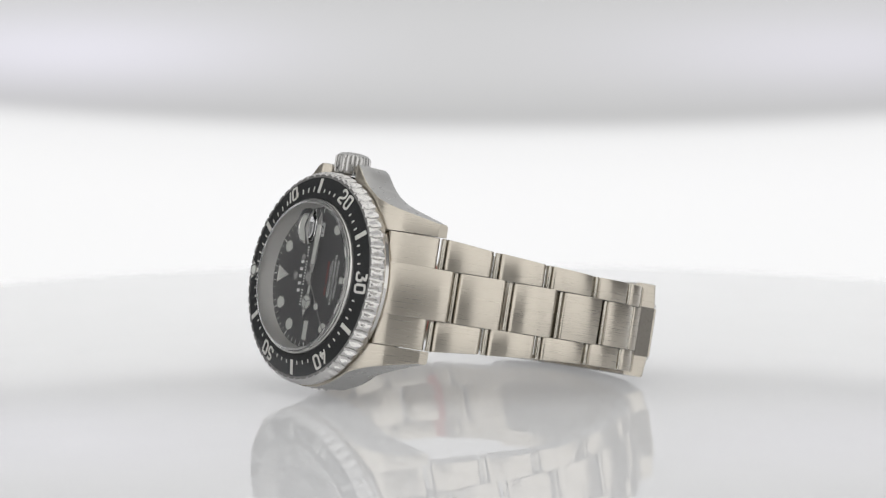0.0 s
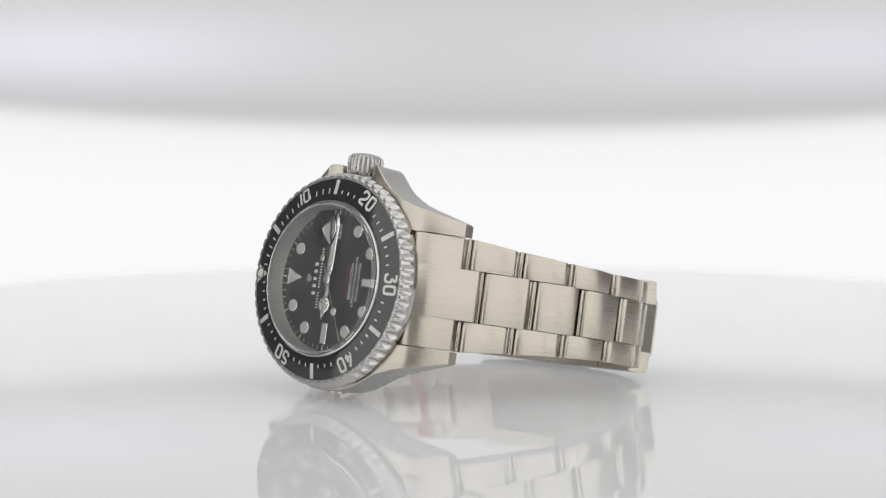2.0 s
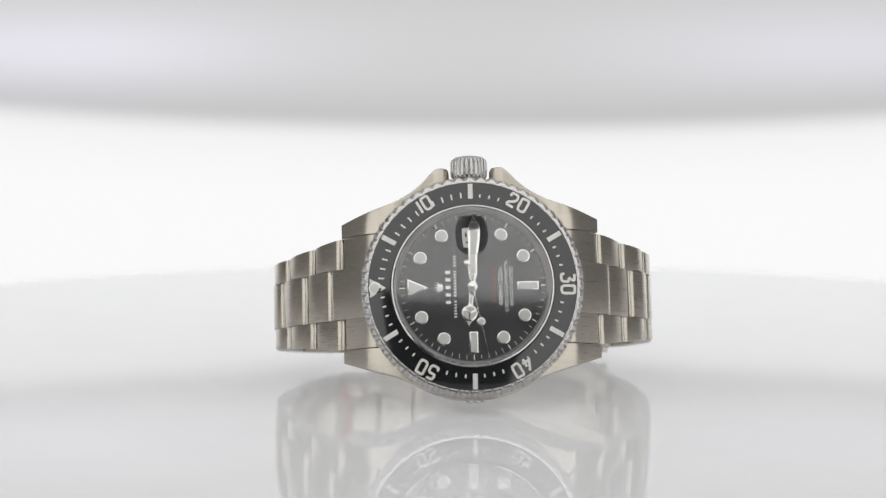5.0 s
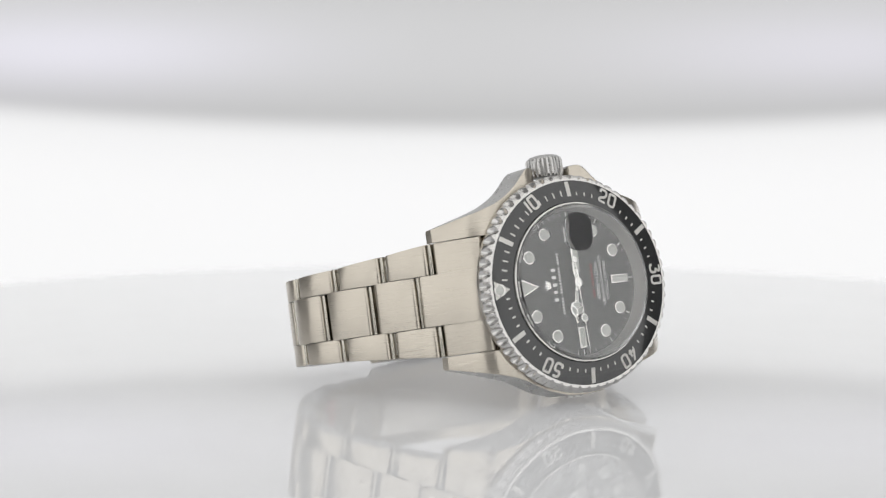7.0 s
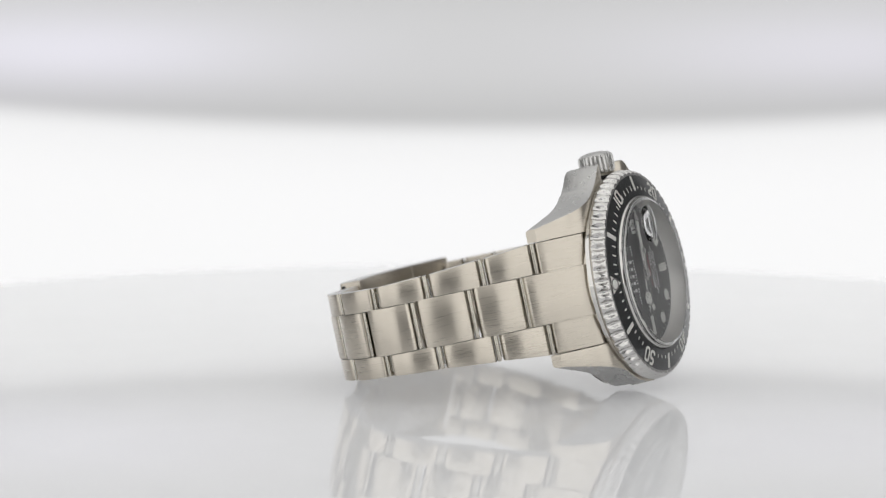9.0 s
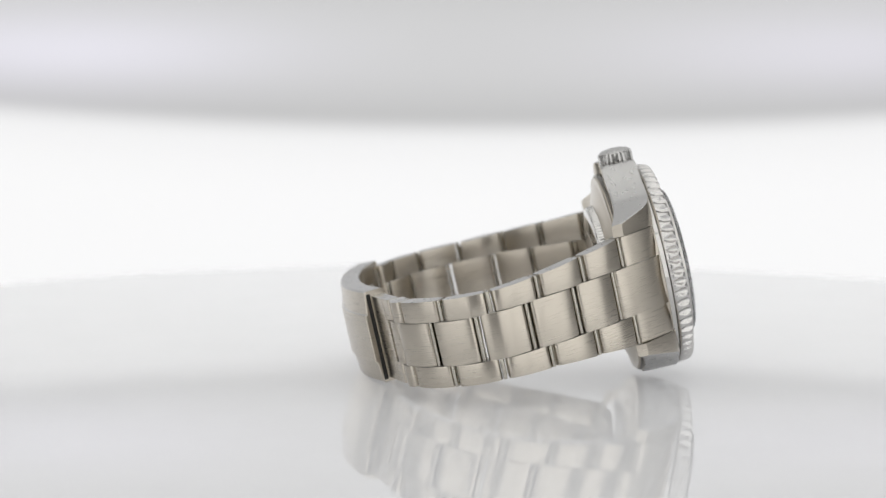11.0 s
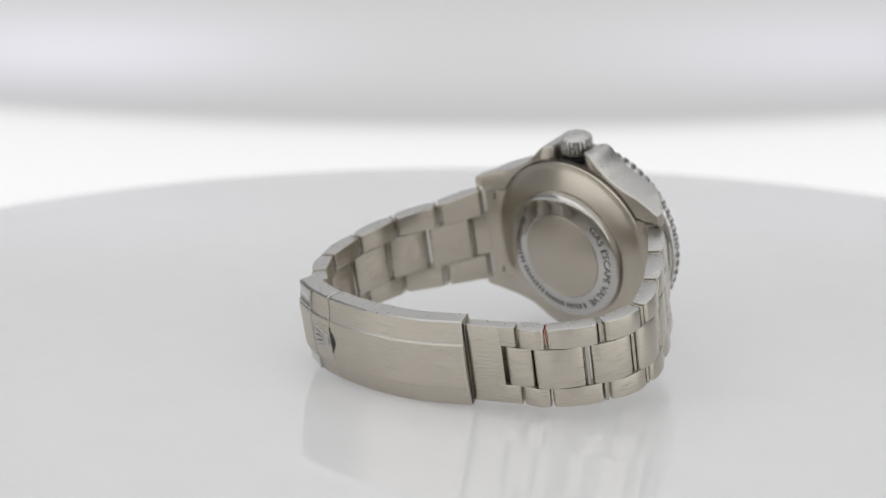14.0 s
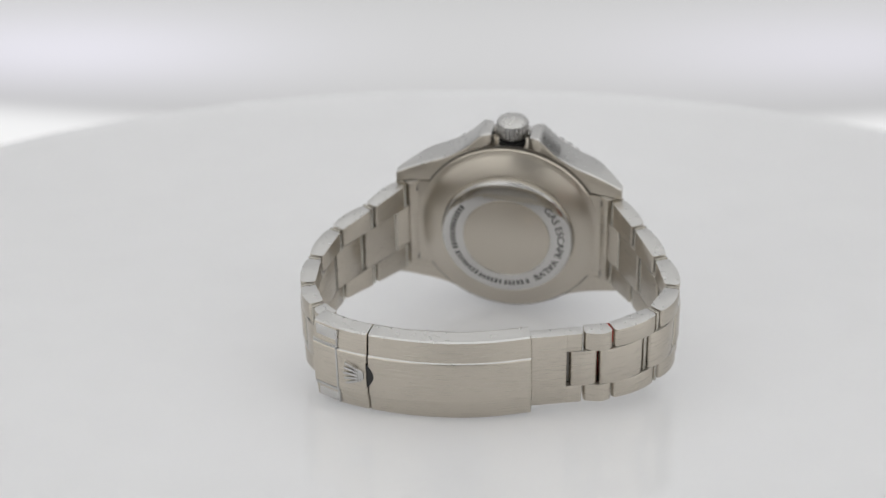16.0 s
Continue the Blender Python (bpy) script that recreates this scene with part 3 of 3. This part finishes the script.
def crystal(watch):
    # a flat pane, pierced where the lens is let in, with a chamfered rim
    n = 96
    bm = bmesh.new()
    hole = lens_outline(3.12, 3.72, n)
    rim = []
    for x, z in hole:
        way = Vector((x, z)).normalized()
        dz = way.y * LENS
        rim.append(math.atan2(LENS + way.y * (-dz + math.sqrt(dz * dz + 14.2 ** 2 - LENS ** 2)), way.x * (-dz + math.sqrt(dz * dz + 14.2 ** 2 - LENS ** 2))))
    loops = [[(x, -1.45, LENS + z) for x, z in hole], [(x, -1.75, LENS + z) for x, z in hole]]
    for r, y in ((14.2, -1.75), (14.6, -1.75), (14.7, -1.74), (15.05, -1.55), (15.2, -1.3), (15.22, -0.95), (15.0, -1.2), (14.6, -1.44), (14.3, -1.45), (14.0, -1.45)):
        loops.append([(r * math.cos(a), y, r * math.sin(a)) for a in rim])
    rings = [[bm.verts.new(p) for p in loop] for loop in loops]
    for a, b in zip(rings, rings[1:] + rings[:1]):
        for i in range(n):
            k = (i + 1) % n
            bm.faces.new((a[i], a[k], b[k], b[i]))
    glass = part("crystal", bm, sapphire, watch, "clear flat sapphire crystal", angle=20)
    glass.visible_shadow = False
    part("gasket", revolve([(15.3, -0.95), (15.55, -0.9), (15.68, -0.6), (15.68, 1.0), (15.3, 1.0)], 128, closed=True), polished, watch, "bright ring round the crystal")
    # the date magnifier, a rounded lens let into the crystal
    bm = bmesh.new()
    edge = lens_outline(3.1, 3.7, n)
    shells = [[(x * q, -1.78 - 0.2 - 0.8 * (1 - q * q), LENS + z * q) for x, z in edge] for q in (0.15, 0.3, 0.45, 0.6, 0.75, 0.87, 0.96, 1.0)]
    shells.append([(x, -1.46, LENS + z) for x, z in edge])
    rows = [[bm.verts.new(p) for p in ring] for ring in shells]
    peak = bm.verts.new((0, -2.78, LENS))
    for i in range(n):
        k = (i + 1) % n
        bm.faces.new((peak, rows[0][i], rows[0][k]))
        for r0, r1 in zip(rows, rows[1:]):
            bm.faces.new((r0[i], r1[i], r1[k], r0[k]))
    bm.faces.new(rows[-1])
    lens = part("date_magnifier", bm, lens_glass, glass, "rounded magnifying lens over the date", angle=40)
    lens.visible_shadow = False
    return glass


def winding_crown(watch):
    n = 240
    def grip(a, k):
        return -0.42 * max(0.0, math.cos(a * 24)) ** 0.7 if 2 <= k <= 4 else 0
    bm = revolve([(2.2, 0.0), (3.2, 0.0), (3.55, 0.4), (3.65, 1.6), (3.65, 3.1), (3.45, 3.6), (2.8, 4.1), (1.5, 4.4), (0.0, 4.5)], n, grip)
    # from the dial's axis to the crown's axis: depth becomes height
    bmesh.ops.rotate(bm, verts=bm.verts, matrix=Matrix.Rotation(radians(90), 3, "X"))
    bmesh.ops.translate(bm, verts=bm.verts, vec=(0, 6.9, 21.7))
    crown = part("winding_crown", bm, soft_polish, watch, "fluted steel winding crown", angle=30)
    bm = revolve([(0.0, 0.0), (3.0, 0.0), (3.0, 1.8), (0.0, 1.8)], 48)
    bmesh.ops.rotate(bm, verts=bm.verts, matrix=Matrix.Rotation(radians(90), 3, "X"))
    bmesh.ops.translate(bm, verts=bm.verts, vec=(0, 7.4, 19.3))
    part("crown_tube", bm, dark_gap, crown, "dark crown tube")
    return crown


class Path:
    """A smooth run through points (x, y), by its length."""

    def __init__(self, pts):
        out = []
        p = [Vector(q) for q in pts]
        p = [2 * p[0] - p[1]] + p + [2 * p[-1] - p[-2]]
        for i in range(1, len(p) - 2):
            for k in range(16):
                t = k / 16
                a, b, c, d = p[i - 1:i + 3]
                out.append(0.5 * ((2 * b) + (c - a) * t + (2 * a - 5 * b + 4 * c - d) * t * t + (3 * b - a - 3 * c + d) * t ** 3))
        out.append(p[-2])
        self.pts = out
        self.s = [0.0]
        for a, b in zip(out, out[1:]):
            self.s.append(self.s[-1] + (b - a).length)
        self.knots = [self.s[min(16 * i, len(out) - 1)] for i in range(len(pts))]

    def at(self, s):
        x = float(np.interp(s, self.s, [q.x for q in self.pts]))
        y = float(np.interp(s, self.s, [q.y for q in self.pts]))
        return Vector((x, y))

    def normal(self, s, out=1):
        d = (self.at(min(s + 0.3, self.s[-1])) - self.at(max(s - 0.3, 0))).normalized()
        return Vector((d.y, -d.x)) * out


def band_piece(path, s0, s1, za, zb, thick=3.2, drop=0.0, out=1, round_end=0.95, bow=0.3, bevel=0.16, n=7):
    """One link: follows the path from s0 to s1, from za to zb in width (each a pair, at its two ends), with rolled ends."""
    bm = bmesh.new()
    L = s1 - s0
    samples = []
    for i in range(5):
        a = math.pi / 2 * i / 4
        samples.append((s0 + round_end - round_end * math.cos(a), round_end * math.sin(a) - round_end))
    for i in range(1, n):
        q = i / n
        samples.append((s0 + round_end + (L - 2 * round_end) * q, bow * 4 * q * (1 - q)))
    for i in range(5):
        a = math.pi / 2 * (1 - i / 4)
        samples.append((s1 - round_end + round_end * math.cos(a), round_end * math.sin(a) - round_end))
    top = samples
    low = [(s1 - 0.05, -thick + 0.3), (s1 - 0.4, -thick), (s0 + 0.4, -thick), (s0 + 0.05, -thick + 0.3)]
    rings = []
    for side in (0, 1):
        ring = []
        for s, h in top + low:
            q = (s - s0) / L
            z = (za[0] + (za[1] - za[0]) * q) if side == 0 else (zb[0] + (zb[1] - zb[0]) * q)
            p = path.at(s) + path.normal(s, out) * (h - drop)
            ring.append(bm.verts.new((p.x, p.y, z)))
        rings.append(ring)
    m = len(rings[0])
    f0, f1 = bm.faces.new(rings[0]), bm.faces.new(rings[1])
    for k in range(m):
        bm.faces.new((rings[0][k], rings[0][(k + 1) % m], rings[1][(k + 1) % m], rings[1][k]))
    if bevel:
        bmesh.ops.recalc_face_normals(bm, faces=bm.faces)
        edges = [e for e in bm.edges if f0 in e.link_faces or f1 in e.link_faces]
        bmesh.ops.bevel(bm, geom=edges, offset=bevel, segments=2, affect="EDGES", profile=0.6)
    return bm


def flanks(ob):
    """Polishes the two side faces of a link."""
    ob.data.materials.append(soft_polish)
    for f in ob.data.polygons:
        if abs(f.normal.z) > 0.75:
            f.material_index = 1


SIX = [(25.2, 12.3), (30.7, 21.6), (36.3, 30.7), (38.7, 41.6), (38.0, 52.0), (34.2, 59.4), (30.0, 63.2)]
TWELVE = [(-25.3, 11.8), (-31.3, 20.5), (-37.0, 30.2), (-40.7, 40.3), (-37.9, 50.2), (-29.3, 58.2), (-23.3, 60.2), (-12.5, 63.6)]
HALF = [(0, 11.05), (10.5, 10.1), (21.5, 9.25), (32, 8.75), (70, 8.7)]
GAP = 0.42
SHIFT = 3.3
BARREL = 0.95


def end_link(watch, sign):
    """The solid piece between two lugs, with a proud middle."""
    path = Path([(sign * 18.6, 4.4), (sign * 20.6, 6.0), (sign * 22.7, 8.7), (sign * 25.12, 12.2)])
    out = sign
    body = part("end_link", band_piece(path, 0, path.s[-1], (-11.0, -11.0), (11.0, 11.0), thick=3.6, out=out, round_end=0.7, bow=0.0), brushed, watch, "brushed steel end link between the lugs")
    flanks(body)
    path = Path([(sign * 18.6, 3.8), (sign * 20.95, 5.45), (sign * 23.1, 8.1), (sign * 25.4, 11.35), (sign * 27.75, 14.85)])
    # the foot that fills the space between the lugs, seen from behind
    foot = [(17.7, 7.6), (21.6, 9.6), (24.0, 12.3), (23.9, 12.75), (17.7, 12.0)]
    part("link_foot", prism(foot, -10.85, 10.85, lambda u, v, h: Vector((sign * u, v, h)), 0.15), brushed, body, "brushed steel underside of the end link")
    # uncut: dark blocks carry the shade of the spring bar holes
    for z in (-9.2, 9.2):
        bm = bmesh.new()
        bmesh.ops.create_cube(bm, size=1)
        for v in bm.verts:
            v.co = Vector((sign * (21.5 + v.co.x * 1.5), 12.3 + v.co.y * 0.8, z + v.co.z * 1.6))
        part("bar_hole", bm, dark_gap, body, "dark block for the shade of a spring bar hole")
    mid = part("middle_piece", band_piece(path, 0, path.s[-1], (-5.0, -4.95), (5.0, 4.95), thick=3.4, out=out, round_end=0.8, bow=0.0), brushed, body)
    flanks(mid)


def bracelet(watch, pts, sign, last):
    """Three-row links; the middle row sits a third of a link further on."""
    path = Path(pts)
    k = path.knots
    out = sign
    shift = SHIFT
    for i in range(last):
        s0, s1 = k[i] + GAP, k[i + 1]
        w0, w1 = lerp(HALF, s0), lerp(HALF, s1)
        c0 = lerp([(0, 4.95), (35, 4.4), (80, 4.35)], s0)
        if i + 1 < len(k) - 1:
            e = min(k[i + 1] + shift, path.s[-1] - 0.2)
        else:
            e = path.s[-1]
        m0 = k[i] + shift + GAP
        mid = part("bracelet_link", band_piece(path, m0 + BARREL, e, (-c0, -c0), (c0, c0), out=out), brushed, watch, "brushed steel bracelet link")
        flanks(mid)
        part("hinge_barrel", band_piece(path, m0, m0 + BARREL - 0.12, (-c0, -c0), (c0, c0), drop=0.22, thick=2.8, out=out, bow=0.06, round_end=0.33), hinge_steel, mid, "bright rolled hinge edge")
        for z in (1, -1):
            inner = z * (c0 + 0.06)
            side = part("outer_link", band_piece(path, s0 + BARREL, s1, (inner, inner), (z * w0, z * w1), out=out), brushed, mid)
            flanks(side)
            part("hinge_barrel", band_piece(path, s0, s0 + BARREL - 0.12, (inner, inner), (z * w0, z * w0), drop=0.22, thick=2.8, out=out, bow=0.06, round_end=0.33), hinge_steel, mid)
        # pin across the joint
        p = path.at(k[i + 1] + GAP / 2) - path.normal(k[i + 1], out) * 1.6
        bm = bmesh.new()
        bmesh.ops.create_cone(bm, cap_ends=True, segments=16, radius1=0.6, radius2=0.6, depth=2 * (w1 - 0.8))
        bmesh.ops.translate(bm, verts=bm.verts, vec=(p.x, p.y, 0))
        part("pin", bm, polished, mid, "bright steel pin")
    return path


def clasp(watch, path12, path6):
    # extension blade with a notched end, and its short link
    k = path12.knots
    blade = part("extension_blade", band_piece(path12, k[6] + GAP + 3.2, path12.s[-1] + 0, (-8.7, -8.7), (8.7, 8.7), thick=2.6, out=-1, bow=0.0, round_end=0.3), brushed, watch, "brushed steel extension blade")
    flanks(blade)
    for z in (1, -1):
        arm = part("blade_arm", band_piece(path12, k[6] + GAP, k[6] + GAP + 3.6, (z * 4.4, z * 4.4), (z * 8.7, z * 8.7), thick=2.6, out=-1, bow=0.0, round_end=0.5), brushed, blade)
        flanks(arm)
    # added dark plate that gives the blade's notch its shade
    part("notch_shade", band_piece(path12, k[6] + 1.2, k[6] + GAP + 3.4, (-4.3, -4.3), (4.3, 4.3), thick=1.0, drop=1.5, out=-1, bow=0.0, round_end=0.3), recess_shade, blade, "added dark plate for the shade in the blade's notch")
    mid = part("bracelet_link", band_piece(path12, k[5] + SHIFT + GAP, k[6] + 2.9, (-4.35, -4.35), (4.35, 4.35), out=-1), brushed, watch, "short brushed steel bracelet link")
    flanks(mid)
    for z in (1, -1):
        side = part("outer_link", band_piece(path12, k[5] + GAP, k[6], (z * 4.4, z * 4.4), (z * 8.7, z * 8.7), out=-1), brushed, mid)
        flanks(side)
    # the cover: a bowed bar with a raised middle
    arc = Path([(-13.4, 65.6), (-6.0, 68.3), (2.0, 70.1), (11.0, 70.7), (19.9, 70.1), (26.2, 68.8), (32.1, 66.4)])
    L0, L1, L2 = 0.0, arc.knots[4], arc.s[-1]
    whole = new("clasp")
    whole.parent = watch

    def shell(s0, s1, n=20):
        section = [(-9.35, -5.0), (-9.55, -4.6), (-9.55, -1.3), (-9.3, -0.95), (-5.2, -0.42), (-5.05, -0.12), (-4.85, 0.0), (4.75, 0.0), (4.95, -0.12), (5.1, -0.42), (9.6, -0.95), (9.85, -1.3), (9.85, -4.6), (9.65, -5.0)]
        st = []
        for i in range(n + 1):
            s = s0 + (s1 - s0) * i / n
            inset = 0.22 if i in (0, n) else 0.0
            s += {1: -(s1 - s0) / n + 0.2, n - 1: (s1 - s0) / n - 0.2}.get(i, 0)
            p, nn = arc.at(s), arc.normal(s, -1)
            st.append([(p.x + nn.x * (h - inset), p.y + nn.y * (h - inset), z * (1 - inset * 0.03)) for z, h in section])
        return loft(st)
    cover = part("cover", shell(L0, L1 - 0.12), brushed, whole, "brushed steel clasp cover with a raised middle band", angle=20)
    flanks(cover)
    lock = part("lock_piece", shell(L1 + 0.12, L2, 10), brushed, whole, "brushed steel fold-over lock", angle=20)
    flanks(lock)
    # both ends are solid: dark plates put the hollows' shade on them
    for owner, s, way, hollow in ((cover, 0.0, -1, [(-9.0, -2.0), (9.2, -2.0), (9.2, -1.15), (-9.0, -1.15)]), (lock, L2, 1, [(-5.2, -4.3), (5.0, -4.3), (5.0, -0.5), (-5.2, -0.5)])):
        pe, ne = arc.at(s), arc.normal(s, -1)
        de = Vector((ne.y, -ne.x)) * way

        def mouth(u, v, h, pe=pe, ne=ne, de=de):
            q = pe + ne * v + de * h
            return Vector((q.x, q.y, u))
        part("mouth", prism(hollow, -0.5, 0.05, mouth), dark_gap if owner is cover else recess_shade, owner, "dark plate for the shade of the hollow end")
    # plain raised emblem: a fan of ribs on a base
    s = L1 + 2.9
    p, nn = arc.at(s), arc.normal(s, -1)
    dd = Vector((nn.y, -nn.x))

    def put(u, v, h):
        q = p + dd * u + nn * h
        return Vector((q.x, q.y, v))
    fan = [(-2.2, -0.9), (-2.2, 0.9), (-1.5, 1.5), (-0.2, 1.7), (-0.2, -1.7), (-1.5, -1.5)]
    emblem = part("emblem", prism(fan, -0.3, 0.4, put, 0.18), soft_polish, lock, "raised fan-shaped steel emblem")
    for v1 in (-2.5, -1.3, 0.0, 1.3, 2.5):
        v0, tip = v1 * 0.55, 2.2 - abs(v1) * 0.22
        rib = [(-1.0, v0 - 0.3), (tip, v1 - 0.28), (tip + 0.25, v1), (tip, v1 + 0.28), (-1.0, v0 + 0.3)]
        part("rib", prism(rib, -0.3, 0.55, put, 0.12), soft_polish, emblem)
    # finger notch at the cover's edge, its shade drawn as a dark plate
    s = L1 - 0.1
    p2, nn2 = arc.at(s), arc.normal(s, -1)
    d2 = Vector((nn2.y, -nn2.x))

    def put2(u, v, h):
        q = p2 + d2 * u + nn2 * h
        return Vector((q.x, q.y, v))
    moon = [(0.25, 3.0), (-0.6, 1.9), (-1.15, 0.7), (-1.25, 0.0), (-1.15, -0.7), (-0.6, -1.9), (0.25, -3.0)]
    part("finger_notch", prism(moon, -0.6, 0.05, put2), dark_gap, cover, "dark crescent plate for the shade of a finger notch")
    # pads with raised rims at the lock's far end
    s0 = L1 + 6.6
    for edge, inner in ((9.3, 5.2), (-9.0, -5.2)):
        w = math.copysign(0.55, edge)
        part("side_step", band_piece(arc, s0 + 0.5, L2 - 0.6, (inner + 1.3 * w, inner + 1.3 * w), (edge, edge), thick=1.5, drop=0.62, out=-1, bow=0, round_end=0.2), polished, lock, "polished corner pad")
        part("rim", band_piece(arc, s0, L2 - 0.1, (inner, inner), (inner + w, inner + w), thick=1.0, drop=0.12, out=-1, bow=0, round_end=0.15, bevel=0.06), soft_polish, lock)
        part("rim", band_piece(arc, s0, s0 + 0.5, (inner, inner), (edge, edge), thick=1.4, drop=0.3, out=-1, bow=0, round_end=0.12, bevel=0.06, n=2), soft_polish, lock)
    part("rim", band_piece(arc, s0, s0 + 0.45, (-5.2, -5.2), (5.2, 5.2), thick=0.6, drop=-0.16, out=-1, bow=0, round_end=0.12, bevel=0.06, n=2), soft_polish, lock)
    part("inner_blade", band_piece(arc, 1.0, L2 - 3, (-5.5, -5.5), (5.5, 5.5), thick=1.2, drop=3.7, out=-1, bow=0, round_end=0.4), shaded_steel, whole, "inner folding blade")
    return whole


def red_strip(watch, path12):
    """A red tape through one joint of the bracelet, laid back along its inside."""
    for s, drop, sx, sy, lo, hi in ((path12.knots[5] + 0.16, 2.3, 2.6, 0.2, 5.2, 8.3), (path12.knots[5] + 1.2, 3.4, 0.15, 3.2, -6.5, 8.3)):
        n = path12.normal(s, -1)
        p = path12.at(s) - n * drop
        bm = bmesh.new()
        bmesh.ops.create_cube(bm, size=1)
        rot = Matrix.Rotation(math.atan2(n.y, n.x), 3, "Z")
        for v in bm.verts:
            v.co = rot @ Vector((v.co.x * sx, v.co.y * sy, 0)) + Vector((p.x, p.y, lo if v.co.z < 0 else hi))
        part("red_tape", bm, red_plastic, watch, "red plastic tape in a bracelet joint")


def wristwatch():
    watch = new("wristwatch")
    tagged(watch, "steel diver's wristwatch with black dial lying on its side", "wristwatch")
    watch_case(watch)
    caseback(watch)
    bezel(watch)
    dial(watch)
    second = watch_pointers(watch)
    crystal(watch)
    winding_crown(watch)
    for sign in (1, -1):
        end_link(watch, sign)
    path6 = bracelet(watch, SIX, 1, 6)
    path12 = bracelet(watch, TWELVE, -1, 5)
    clasp(watch, path12, path6)
    red_strip(watch, path12)
    return watch, second


booth()
table = turntable()
watch, second_pointer = wristwatch()


def motions():
    rows_table, rows_watch, rows_second = [], [], []
    for i, (turn, tilt, drift) in enumerate(zip(TURN, TILT, DRIFT)):
        t = i * 0.5
        m = table_pose(turn, tilt, drift)
        rows_table.append((t, m))
        rows_watch.append((t, m @ REST))
        rows_second.append((t, Matrix.Rotation(2 * math.pi * (39.1 + 0.78 * t) / 60, 4, "Y")))
    walk(table, rows_table)
    walk(watch, rows_watch)
    walk(second_pointer, rows_second)


motions()
